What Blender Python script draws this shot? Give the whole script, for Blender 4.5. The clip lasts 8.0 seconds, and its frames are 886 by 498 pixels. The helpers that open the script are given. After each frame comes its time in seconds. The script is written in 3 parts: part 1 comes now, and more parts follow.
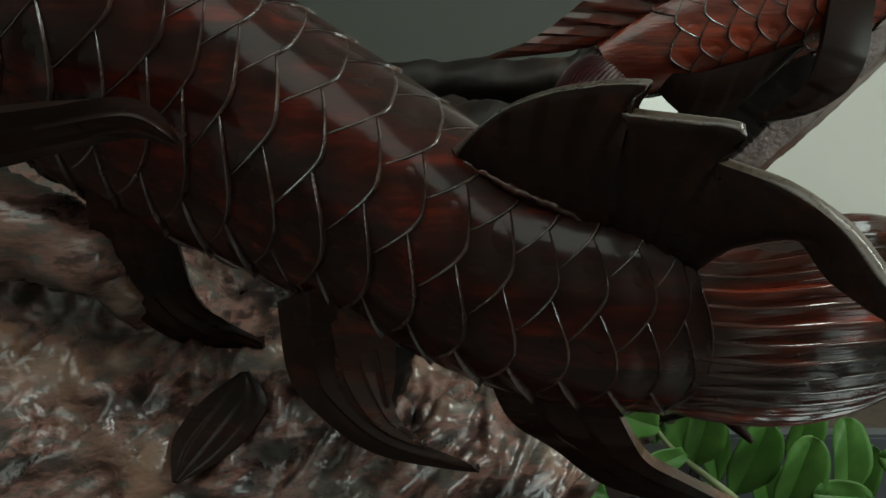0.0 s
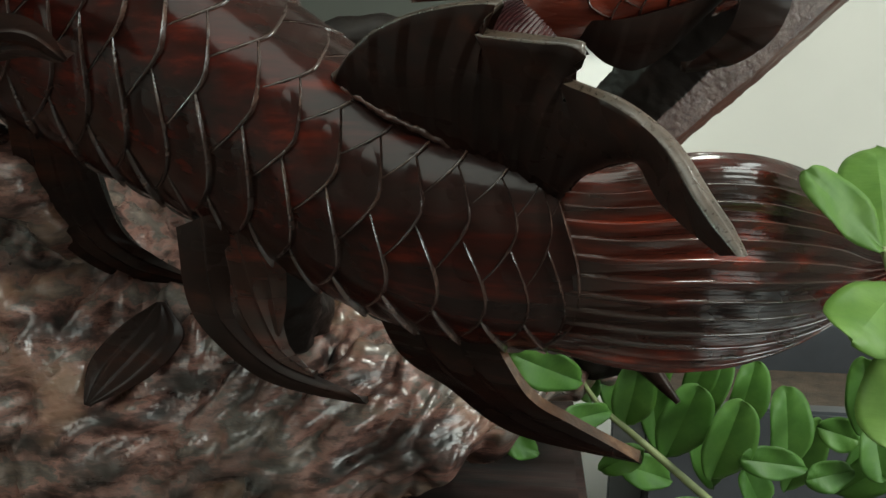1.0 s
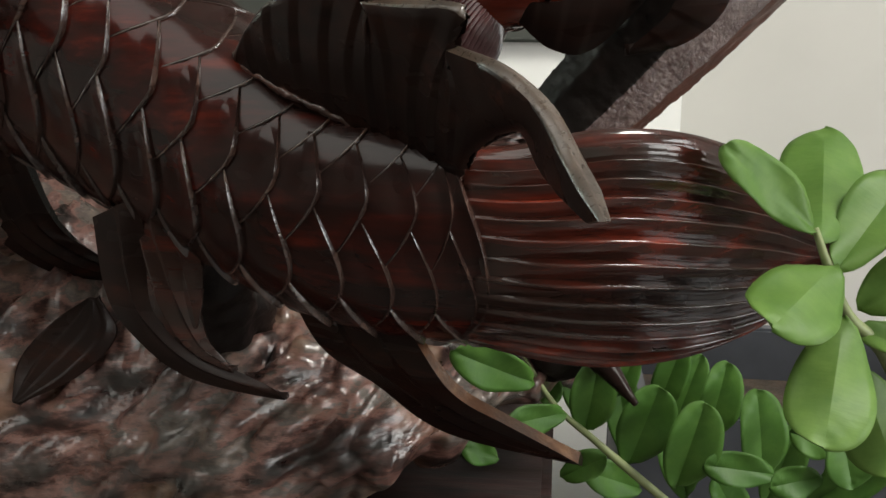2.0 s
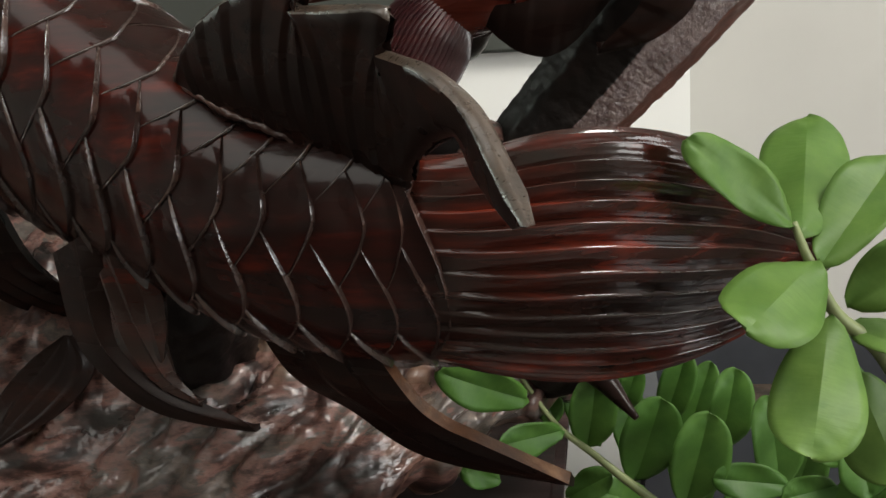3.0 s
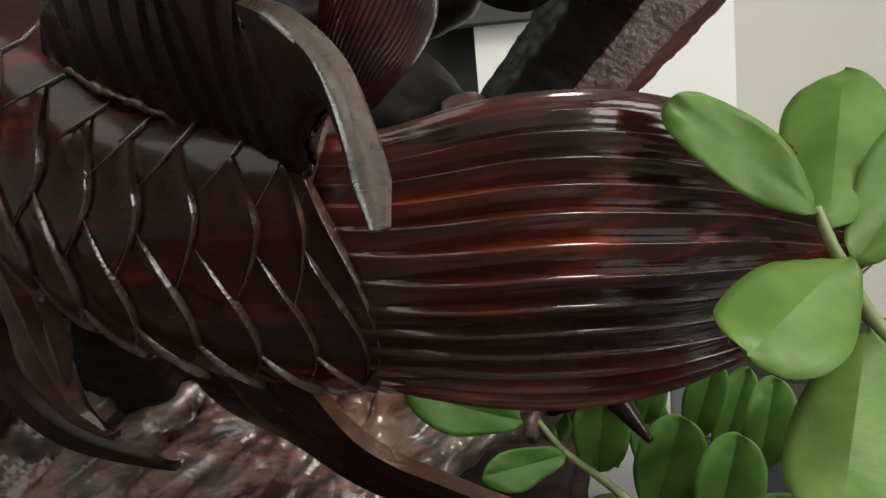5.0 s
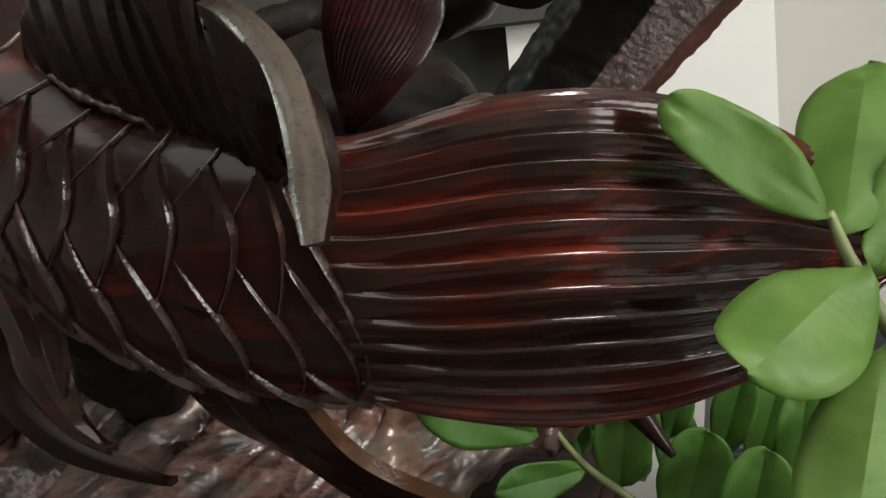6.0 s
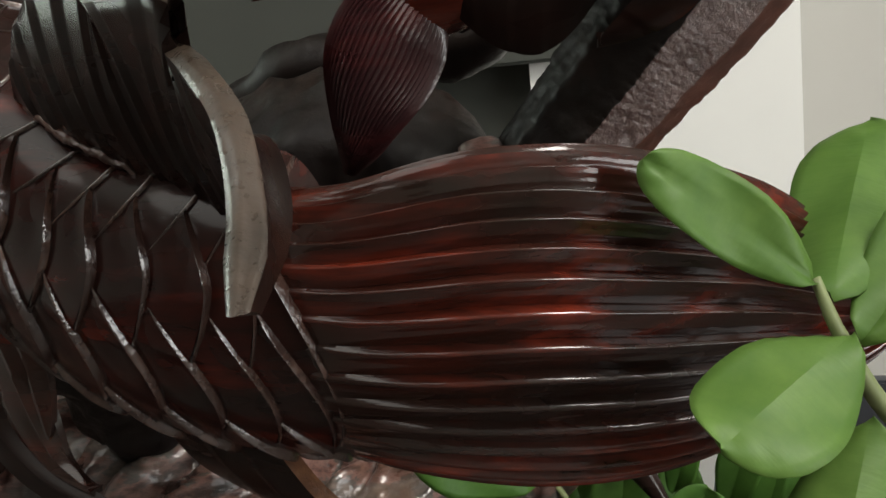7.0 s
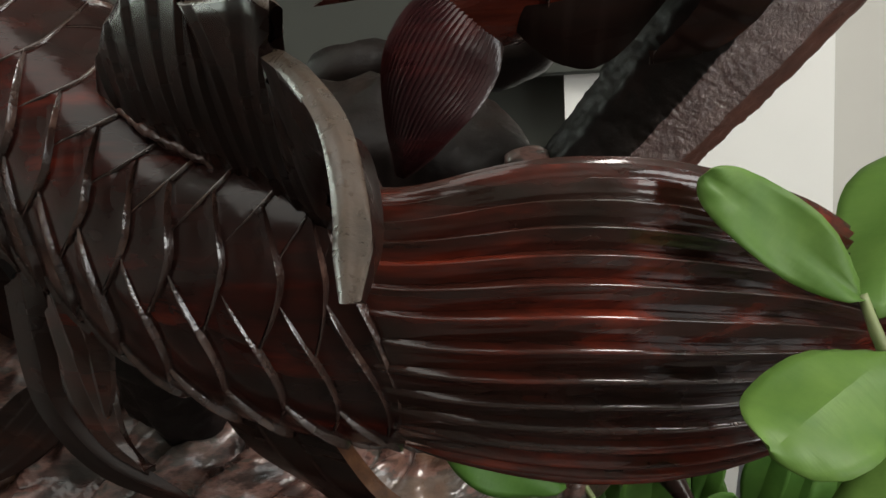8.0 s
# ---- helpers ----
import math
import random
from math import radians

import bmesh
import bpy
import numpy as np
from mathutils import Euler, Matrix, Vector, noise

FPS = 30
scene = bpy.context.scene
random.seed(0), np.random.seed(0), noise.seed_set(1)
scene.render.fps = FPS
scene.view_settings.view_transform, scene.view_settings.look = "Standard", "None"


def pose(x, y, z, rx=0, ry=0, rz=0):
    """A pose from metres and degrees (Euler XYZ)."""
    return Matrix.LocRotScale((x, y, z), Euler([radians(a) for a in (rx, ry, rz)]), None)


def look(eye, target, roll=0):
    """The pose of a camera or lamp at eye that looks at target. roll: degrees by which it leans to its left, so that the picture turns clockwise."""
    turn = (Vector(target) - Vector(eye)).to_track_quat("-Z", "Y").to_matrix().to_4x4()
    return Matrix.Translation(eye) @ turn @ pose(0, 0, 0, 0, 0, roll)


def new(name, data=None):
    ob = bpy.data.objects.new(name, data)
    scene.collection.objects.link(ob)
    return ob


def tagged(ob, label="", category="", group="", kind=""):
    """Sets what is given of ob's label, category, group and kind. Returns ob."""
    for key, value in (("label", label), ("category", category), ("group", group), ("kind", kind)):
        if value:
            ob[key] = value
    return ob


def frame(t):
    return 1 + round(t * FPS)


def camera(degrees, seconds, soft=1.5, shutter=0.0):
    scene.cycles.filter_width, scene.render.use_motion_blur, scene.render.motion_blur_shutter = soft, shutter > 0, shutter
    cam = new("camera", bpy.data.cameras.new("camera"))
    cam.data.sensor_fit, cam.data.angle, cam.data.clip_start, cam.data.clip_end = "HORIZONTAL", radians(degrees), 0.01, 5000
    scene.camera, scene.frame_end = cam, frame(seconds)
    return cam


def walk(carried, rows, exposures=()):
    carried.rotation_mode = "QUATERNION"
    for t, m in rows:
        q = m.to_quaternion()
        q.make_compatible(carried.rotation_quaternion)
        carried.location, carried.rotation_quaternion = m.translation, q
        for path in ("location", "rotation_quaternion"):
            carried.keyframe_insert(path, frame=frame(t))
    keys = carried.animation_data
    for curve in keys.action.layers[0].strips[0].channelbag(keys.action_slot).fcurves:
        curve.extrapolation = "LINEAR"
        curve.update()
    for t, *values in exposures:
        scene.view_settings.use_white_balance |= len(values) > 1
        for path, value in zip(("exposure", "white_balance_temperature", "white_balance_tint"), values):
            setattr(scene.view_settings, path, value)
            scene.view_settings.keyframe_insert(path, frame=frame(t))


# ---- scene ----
cam = camera(48.9, 8.0)
METRES, EYE, TILT, LEAN, TURN = 0.40, 1.2, -13.0, 0.0, 0.0
ROWS = [
    (0.0, 0.0, 0.0, 0.0, -0.0, 0.0, 0.0),
    (0.5, 0.1056, -0.0078, -0.0481, 2.47, -0.25, -1.45),
    (1.0, 0.2339, -0.0026, -0.082, 3.86, -0.18, -2.24),
    (1.5, 0.3285, 0.0279, -0.1085, 5.58, 0.29, -3.21),
    (3.0, 0.482, 0.1376, -0.1218, 9.26, 2.13, 1.05),
    (3.5, 0.5131, 0.1756, -0.1259, 10.52, 2.05, 1.46),
    (4.0, 0.5328, 0.2633, -0.1296, 11.3, 1.3, 1.38),
    (4.5, 0.549, 0.3329, -0.1111, 12.17, 1.26, 1.69),
    (6.0, 0.61, 0.4337, -0.0973, 16.5, 1.55, 2.44),
    (6.5, 0.6264, 0.4523, -0.0931, 17.85, 1.97, 1.88),
    (7.0, 0.6495, 0.4624, -0.0772, 18.54, 3.24, 0.91),
    (7.5, 0.6478, 0.4393, -0.0727, 18.9, 4.02, -0.32),
    (8.0, 0.6245, 0.4128, -0.0825, 19.18, 3.54, -1.64),
]
walk(cam, [(t, pose(0, 0, EYE, TILT, LEAN, TURN) @ pose(METRES * x, METRES * y, METRES * z, 90 + pitch, roll, yaw)) for t, x, y, z, yaw, pitch, roll in ROWS],
     exposures=[(0.0, -0.38, 6150, -7), (0.6, 0.03, 6250, -6), (1.2, 0.22, 6350, 1), (1.7, 0.18, 6450, 8), (2.8, 0.05, 6500, 10), (4.7, 0.0, 6500, 10), (5.8, -0.06, 6550, 10), (8.0, -0.16, 6500, 10)])

# ---- world and lights ----
world = bpy.data.worlds.new("sky")
scene.world = world
world.use_nodes = True
wn = world.node_tree
sky = wn.nodes.new("ShaderNodeTexSky")
sky.sky_type, sky.sun_disc = "NISHITA", False
sky.sun_elevation, sky.sun_rotation = radians(40), radians(200)
wn.links.new(sky.outputs[0], wn.nodes["Background"].inputs[0])
wn.nodes["Background"].inputs[1].default_value = 0.10


def area_lamp(name, eye, target, sx, sy, watts, colour):
    data = bpy.data.lights.new(name, "AREA")
    data.shape, data.size, data.size_y, data.energy, data.color = "RECTANGLE", sx, sy, watts, colour
    ob = new(name, data)
    ob.matrix_world = look(eye, target)
    return ob


# daylight by the two windows, and unseen fill lights added under the ceiling
area_lamp("daylight_side", (-2.38, 1.02, 1.75), (0, 0.9, 1.4), 0.5, 1.3, 14, (0.93, 1.0, 0.94))
area_lamp("daylight_east", (2.99, -0.70, 1.35), (0, -0.70, 1.35), 1.6, 1.2, 60, (1.0, 1.0, 0.97))
for lx, ly, size, watts in ((1.30, 0.05, 0.6, 46), (-0.65, -0.60, 1.6, 20)):
    area_lamp("ceiling_fill_light", (lx, ly, 2.62), (lx, ly, 0), size, size, watts, (1.0, 0.97, 0.9))


# ---- materials ----
def material(name):
    m = bpy.data.materials.new(name)
    m.use_nodes = True
    return m, m.node_tree, m.node_tree.nodes["Principled BSDF"]


def node(tree, kind, **values):
    n = tree.nodes.new(kind)
    for k, v in values.items():
        n.inputs[k].default_value = v
    return n


def coords(tree, scale, rot=(0, 0, 0)):
    tc = tree.nodes.new("ShaderNodeTexCoord")
    mp = node(tree, "ShaderNodeMapping", Scale=scale, Rotation=rot)
    tree.links.new(tc.outputs["Object"], mp.inputs["Vector"])
    return mp.outputs[0]


def ramp(tree, fac, stops):
    r = tree.nodes.new("ShaderNodeValToRGB")
    els = r.color_ramp.elements
    while len(els) < len(stops):
        els.new(0.5)
    for e, (p, c) in zip(els, stops):
        e.position, e.color = p, (*c, 1)
    tree.links.new(fac, r.inputs[0])
    return r.outputs[0]


def noise_node(tree, vec, scale, detail=5, rough=0.55):
    n = node(tree, "ShaderNodeTexNoise", Scale=scale, Detail=detail, Roughness=rough)
    tree.links.new(vec, n.inputs["Vector"])
    return n.outputs["Fac"]


def mixed(tree, fac, a, b, mode="MIX"):
    n = tree.nodes.new("ShaderNodeMix")
    n.data_type, n.blend_type = "RGBA", mode
    for s, v in ((n.inputs[0], fac), (n.inputs[6], a), (n.inputs[7], b)):
        if isinstance(v, (int, float)):
            s.default_value = v
        elif isinstance(v, tuple):
            s.default_value = (*v, 1)
        else:
            tree.links.new(v, s)
    return n.outputs[2]


def bump(tree, bsdf, height, strength, distance):
    b = node(tree, "ShaderNodeBump", Strength=strength, Distance=distance)
    tree.links.new(height, b.inputs["Height"])
    tree.links.new(b.outputs[0], bsdf.inputs["Normal"])
    tree.links.new(b.outputs[0], bsdf.inputs["Coat Normal"])
    return b


def lacquered_wood(name, dark, mid, bright, rot=(0, 0, 0), rough=0.22, coat=0.6, coat_rough=0.12, relief=0.3, spec=0.3):
    """Dark stained wood with long grain, worn stain and a clear lacquer."""
    m, t, b = material(name)
    grain = noise_node(t, coords(t, (9, 90, 90), rot), 1.0, 6, 0.6)
    patch = noise_node(t, coords(t, (6, 22, 22), rot), 1.3, 3)
    fine = noise_node(t, coords(t, (40, 600, 600), rot), 1.0, 3)
    col = ramp(t, grain, [(0.32, dark), (0.55, mid), (0.75, bright)])
    col = mixed(t, ramp(t, patch, [(0.42, (0, 0, 0)), (0.62, (1, 1, 1))]), mixed(t, 0.8, col, dark), col)
    t.links.new(col, b.inputs["Base Color"])
    t.links.new(ramp(t, patch, [(0.3, (rough * 1.5,) * 3), (0.7, (rough * 0.8,) * 3)]), b.inputs["Roughness"])
    b.inputs["Coat Weight"].default_value, b.inputs["Coat Roughness"].default_value = coat, coat_rough
    b.inputs["Specular IOR Level"].default_value = spec
    both = node(t, "ShaderNodeMath")
    both.operation = "ADD"
    t.links.new(fine, both.inputs[0])
    t.links.new(noise_node(t, coords(t, (30, 60, 60), rot), 1.5, 3), both.inputs[1])
    bump(t, b, both.outputs[0], relief, 0.0010)
    return m


def mottled(name, stops, scale, rough, relief, coat=0.0, stretch=(1, 1, 1), spec=0.5):
    m, t, b = material(name)
    b.inputs["Specular IOR Level"].default_value = spec
    v = coords(t, stretch)
    big = noise_node(t, v, scale, 6, 0.6)
    small = noise_node(t, v, scale * 9, 5, 0.65)
    col = ramp(t, big, stops)
    col = mixed(t, 0.35, col, ramp(t, small, [(0.3, (0.15, 0.15, 0.15)), (0.7, (1, 1, 1))]), "MULTIPLY")
    t.links.new(col, b.inputs["Base Color"])
    t.links.new(ramp(t, small, [(0.3, (rough * 0.7,) * 3), (0.7, (min(1, rough * 1.4),) * 3)]), b.inputs["Roughness"])
    b.inputs["Coat Weight"].default_value, b.inputs["Coat Roughness"].default_value = coat, 0.18
    if relief:
        bump(t, b, small, 0.7, relief)
    return m


def plain(name, colour, rough, speck=0.06, scale=30.0, emit=0.0):
    m, t, b = material(name)
    n = noise_node(t, coords(t, (1, 1, 1)), scale, 6)
    lo, hi = tuple(c * (1 - speck) for c in colour), tuple(min(1, c * (1 + speck)) for c in colour)
    col = ramp(t, n, [(0.3, lo), (0.7, hi)])
    t.links.new(col, b.inputs["Base Color"])
    b.inputs["Roughness"].default_value = rough
    if emit:
        t.links.new(col, b.inputs["Emission Color"])
        b.inputs["Emission Strength"].default_value = emit
    return m


SCALE_WOOD = lacquered_wood("mahogany_scales", (0.011, 0.006, 0.005), (0.040, 0.007, 0.005), (0.13, 0.015, 0.006), (0, radians(-20), 0), 0.2, 0.25, 0.10, 0.05, 0.10)
TAIL_WOOD = lacquered_wood("mahogany_tail", (0.012, 0.007, 0.005), (0.055, 0.010, 0.006), (0.18, 0.023, 0.010), (0, 0, radians(-20)), 0.2, 0.5, 0.06, 0.06, 0.2)
FIN_WOOD = lacquered_wood("mahogany_fin", (0.010, 0.006, 0.005), (0.018, 0.008, 0.006), (0.045, 0.014, 0.008), (0, radians(30), 0), 0.24, 0.0, 0.1, 0.06, 0.12)
LIP_WOOD = lacquered_wood("worn_scale_lip", (0.020, 0.010, 0.008), (0.05, 0.026, 0.020), (0.12, 0.072, 0.055), (0, 0, 0), 0.2, 1.0, 0.1)
BEAD_WOOD = lacquered_wood("worn_fin_root", (0.025, 0.009, 0.006), (0.065, 0.020, 0.012), (0.19, 0.09, 0.055), (0, radians(20), 0), 0.35, 0.4)
WORN_WOOD = lacquered_wood("worn_orange_edge", (0.05, 0.022, 0.012), (0.14, 0.06, 0.028), (0.30, 0.16, 0.085), (0, radians(30), 0), 0.3, 0.5)
RED_WOOD = lacquered_wood("red_small_fish_wood", (0.04, 0.008, 0.005), (0.19, 0.026, 0.010), (0.34, 0.058, 0.016), (0, radians(-15), 0), 0.2)


def root_material():
    """Weathered root under old lacquer: pinkish, grey and nearly black streaks over crinkled relief."""
    m, t, b = material("driftwood_root")
    streak = noise_node(t, coords(t, (9, 14, 30), (0, radians(35), 0)), 1.6, 8, 0.66)
    patch = noise_node(t, coords(t, (6, 6, 6)), 1.8, 4)
    crinkle = noise_node(t, coords(t, (16, 24, 50), (0, radians(35), 0)), 1.2, 5, 0.5)
    col = ramp(t, streak, [(0.35, (0.010, 0.007, 0.006)), (0.44, (0.05, 0.024, 0.020)), (0.51, (0.19, 0.098, 0.08)), (0.56, (0.07, 0.06, 0.053)), (0.70, (0.23, 0.17, 0.14))])
    col = mixed(t, ramp(t, patch, [(0.36, (0, 0, 0)), (0.48, (1, 1, 1))]), mixed(t, 0.6, col, (0.035, 0.034, 0.030)), col)
    warm = noise_node(t, coords(t, (11, 11, 11), (0.4, 0.9, 0)), 1.4, 3)
    col = mixed(t, ramp(t, warm, [(0.56, (0, 0, 0)), (0.66, (0.7, 0.7, 0.7))]), col, (0.20, 0.115, 0.075))
    t.links.new(col, b.inputs["Base Color"])
    t.links.new(ramp(t, crinkle, [(0.35, (0.22,) * 3), (0.65, (0.42,) * 3)]), b.inputs["Roughness"])
    b.inputs["Coat Weight"].default_value, b.inputs["Coat Roughness"].default_value = 0.7, 0.16
    b.inputs["Coat IOR"].default_value = 1.6
    t.links.new(ramp(t, warm, [(0.42, (0.06,) * 3), (0.60, (0.38,) * 3)]), b.inputs["Coat Weight"])
    bump(t, b, crinkle, 1.0, 0.0032)
    return m


ROOT_WOOD = root_material()
EDGE_WOOD = mottled("worn_fin_edge", [(0.3, (0.030, 0.022, 0.017)), (0.55, (0.062, 0.043, 0.031)), (0.75, (0.12, 0.07, 0.042))], 34, 0.3, 0.0004, 0.35)
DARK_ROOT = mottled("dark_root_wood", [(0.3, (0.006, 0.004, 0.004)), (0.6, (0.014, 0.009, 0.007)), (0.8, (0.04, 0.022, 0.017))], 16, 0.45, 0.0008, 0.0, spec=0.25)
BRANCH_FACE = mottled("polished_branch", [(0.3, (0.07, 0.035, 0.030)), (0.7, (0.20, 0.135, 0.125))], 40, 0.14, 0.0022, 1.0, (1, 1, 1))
BRANCH_EDGE = lacquered_wood("brown_branch_edge", (0.06, 0.025, 0.018), (0.13, 0.05, 0.035), (0.2, 0.09, 0.06), (0, radians(-45), 0), 0.3)
BLACK_GLAZE = plain("black_glaze", (0.012, 0.011, 0.011), 0.3)
WALL_PAINT = plain("pale_plaster", (0.47, 0.46, 0.43), 0.55, 0.07, 3)
WHITE_PAINT = plain("white_paint", (0.82, 0.82, 0.79), 0.5, 0.03, 4)
GREY_PAINT = plain("grey_paint", (0.5, 0.5, 0.47), 0.6, 0.06, 4)
DARK_PAINT = plain("dark_green_paint", (0.05, 0.054, 0.046), 0.6, 0.08, 4)
TAUPE_PAINT = plain("taupe_paint", (0.40, 0.38, 0.35), 0.6, 0.08, 4)
FLOOR_TILE = plain("dark_floor_tile", (0.10, 0.085, 0.075), 0.3, 0.15, 6)
POT_GREY = plain("grey_planter", (0.035, 0.038, 0.045), 0.5, 0.15, 40)
SOIL = mottled("soil", [(0.3, (0.02, 0.013, 0.009)), (0.7, (0.09, 0.06, 0.04))], 40, 0.95, 0.004)
PLUM_WOOD = lacquered_wood("plum_tail_wood", (0.020, 0.007, 0.008), (0.05, 0.012, 0.013), (0.10, 0.018, 0.015), (0, radians(60), 0), 0.25, 0.5, 0.1)
PLINTH_WOOD = lacquered_wood("plinth_wood", (0.012, 0.006, 0.005), (0.035, 0.010, 0.009), (0.06, 0.016, 0.012), (0, 0, 0), 0.55, 0.0, 0.2, 0.2, 0.2)
METAL = plain("white_metal", (0.7, 0.7, 0.7), 0.4)
DIFFUSER = plain("lamp_diffuser", (1, 0.97, 0.9), 0.5, 0.01, 5, 6.0)
GARDEN = mottled("glowing_garden_backdrop", [(0.35, (0.12, 0.3, 0.1)), (0.5, (0.5, 0.7, 0.45)), (0.65, (0.95, 1.0, 0.95))], 3, 0.9, 0.0)
# the greenery emits its own colour in place of daylight falling on it
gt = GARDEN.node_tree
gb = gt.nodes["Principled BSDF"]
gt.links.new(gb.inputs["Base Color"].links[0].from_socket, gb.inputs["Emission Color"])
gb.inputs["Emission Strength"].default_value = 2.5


def leaf_material(name, deep, light):
    m, t, b = material(name)
    n = noise_node(t, coords(t, (1, 1, 1)), 55, 4)
    f = noise_node(t, coords(t, (160, 30, 30)), 2.5, 2)
    blotch = noise_node(t, coords(t, (1, 1, 1)), 160, 5, 0.65)
    rnd = t.nodes.new("ShaderNodeObjectInfo").outputs["Random"]
    col = ramp(t, n, [(0.3, deep), (0.7, light)])
    col = mixed(t, ramp(t, blotch, [(0.35, (0.3, 0.3, 0.3)), (0.6, (0, 0, 0))]), col, (deep[0] * 0.7, deep[1] * 0.8, deep[2] * 0.7))
    col = mixed(t, rnd, col, mixed(t, 0.45, col, (deep[0] * 0.6, deep[1] * 0.75, deep[2] * 0.6)))
    t.links.new(col, b.inputs["Base Color"])
    b.inputs["Roughness"].default_value = 0.48
    b.inputs["Specular IOR Level"].default_value = 0.3
    bump(t, b, f, 0.25, 0.0006)
    tr = t.nodes.new("ShaderNodeBsdfTranslucent")
    t.links.new(mixed(t, 0.5, col, (0.25, 0.45, 0.05)), tr.inputs["Color"])
    mix = node(t, "ShaderNodeMixShader", Fac=0.16)
    out = t.nodes["Material Output"]
    t.links.new(b.outputs[0], mix.inputs[1])
    t.links.new(tr.outputs[0], mix.inputs[2])
    t.links.new(mix.outputs[0], out.inputs["Surface"])
    return m


# leaves at the back take a darker green than those in front
LEAF = leaf_material("front_leaf", (0.075, 0.150, 0.027), (0.140, 0.240, 0.050))
LEAF_BACK = leaf_material("darker_back_leaf", (0.045, 0.115, 0.018), (0.085, 0.185, 0.032))
STEM = plain("stem_green", (0.16, 0.19, 0.08), 0.5, 0.25, 60)


# ---- building helpers ----
def obj(name, bm, mats, smooth=True, crease=None):
    bmesh.ops.recalc_face_normals(bm, faces=bm.faces)
    if crease:
        for e in bm.edges:
            if len(e.link_faces) == 2 and e.calc_face_angle(0.0) > crease:
                e.smooth = False
    me = bpy.data.meshes.new(name)
    bm.to_mesh(me)
    bm.free()
    for m in (mats if isinstance(mats, (list, tuple)) else [mats]):
        me.materials.append(m)
    if smooth:
        me.polygons.foreach_set("use_smooth", [True] * len(me.polygons))
    return new(name, me)


def part(name, bm, mats, parent, label="", smooth=True):
    ob = obj(name, bm, mats, smooth)
    ob.parent = parent
    if label:
        tagged(ob, label)
    return ob


def box(bm, lo, hi, bevel=0.0, mat=0):
    vs = [bm.verts.new((x, y, z)) for x in (lo[0], hi[0]) for y in (lo[1], hi[1]) for z in (lo[2], hi[2])]
    fs = [bm.faces.new([vs[i] for i in q]) for q in ((0, 1, 3, 2), (4, 6, 7, 5), (0, 4, 5, 1), (2, 3, 7, 6), (0, 2, 6, 4), (1, 5, 7, 3))]
    for f in fs:
        f.material_index = mat
    if bevel:
        es = list({e for f in fs for e in f.edges})
        bmesh.ops.bevel(bm, geom=es, offset=bevel, segments=2, affect="EDGES")
    return bm


def spline(points, u):
    """A Catmull-Rom curve through the points, u from 0 to 1."""
    p = np.asarray(points, float)
    n = len(p) - 1
    s = min(max(u, 0.0), 1.0) * n
    i = min(int(s), n - 1)
    f = s - i
    a, b = p[i], p[i + 1]
    pa = p[i - 1] if i else 2 * a - b
    pb = p[i + 2] if i + 2 <= n else 2 * b - a
    return 0.5 * (2 * a + (b - pa) * f + (2 * pa - 5 * a + 4 * b - pb) * f * f + (3 * a - pa - 3 * b + pb) * f ** 3)


def sheet(bm, rows, closed=False, mat=0):
    """Quads over a grid of points; closed: each row is a ring."""
    grid = [[bm.verts.new(p) for p in r] for r in rows]
    m = len(grid[0])
    for a, b in zip(grid, grid[1:]):
        for j in range(m if closed else m - 1):
            k = (j + 1) % m
            f = bm.faces.new((a[j], a[k], b[k], b[j]))
            f.material_index = mat
    return grid


def cap(bm, ring, mat=0):
    c = bm.verts.new(sum((v.co for v in ring), Vector()) / len(ring))
    for a, b in zip(ring, ring[1:] + ring[:1]):
        bm.faces.new((a, b, c)).material_index = mat


def rough_tube(bm, points, radii, seg=24, rings=40, wobble=0.15, freq=12.0, flat=1.0, mat=0, seed=0.0, up=(0, 0, 1)):
    """A limb along a curve with an uneven skin; flat squeezes it along its second axis."""
    rows = []
    for i in range(rings + 1):
        u = i / rings
        c = Vector(spline(points, u))
        d = (Vector(spline(points, min(1, u + 0.01))) - Vector(spline(points, max(0, u - 0.01)))).normalized()
        a = d.cross(Vector(up)).normalized()
        b = a.cross(d)
        r = float(spline([[q] for q in radii], u)[0])
        row = []
        for j in range(seg):
            w = 2 * math.pi * j / seg
            n = a * math.cos(w) * flat + b * math.sin(w)
            q = c + n * r
            k = noise.fractal(q * freq + Vector((seed, 0, 0)), 0.9, 2.1, 5)
            row.append(c + n * r * (1 + wobble * k))
        rows.append(row)
    g = sheet(bm, rows, True, mat)
    cap(bm, g[0], mat)
    cap(bm, g[-1], mat)
    return bm


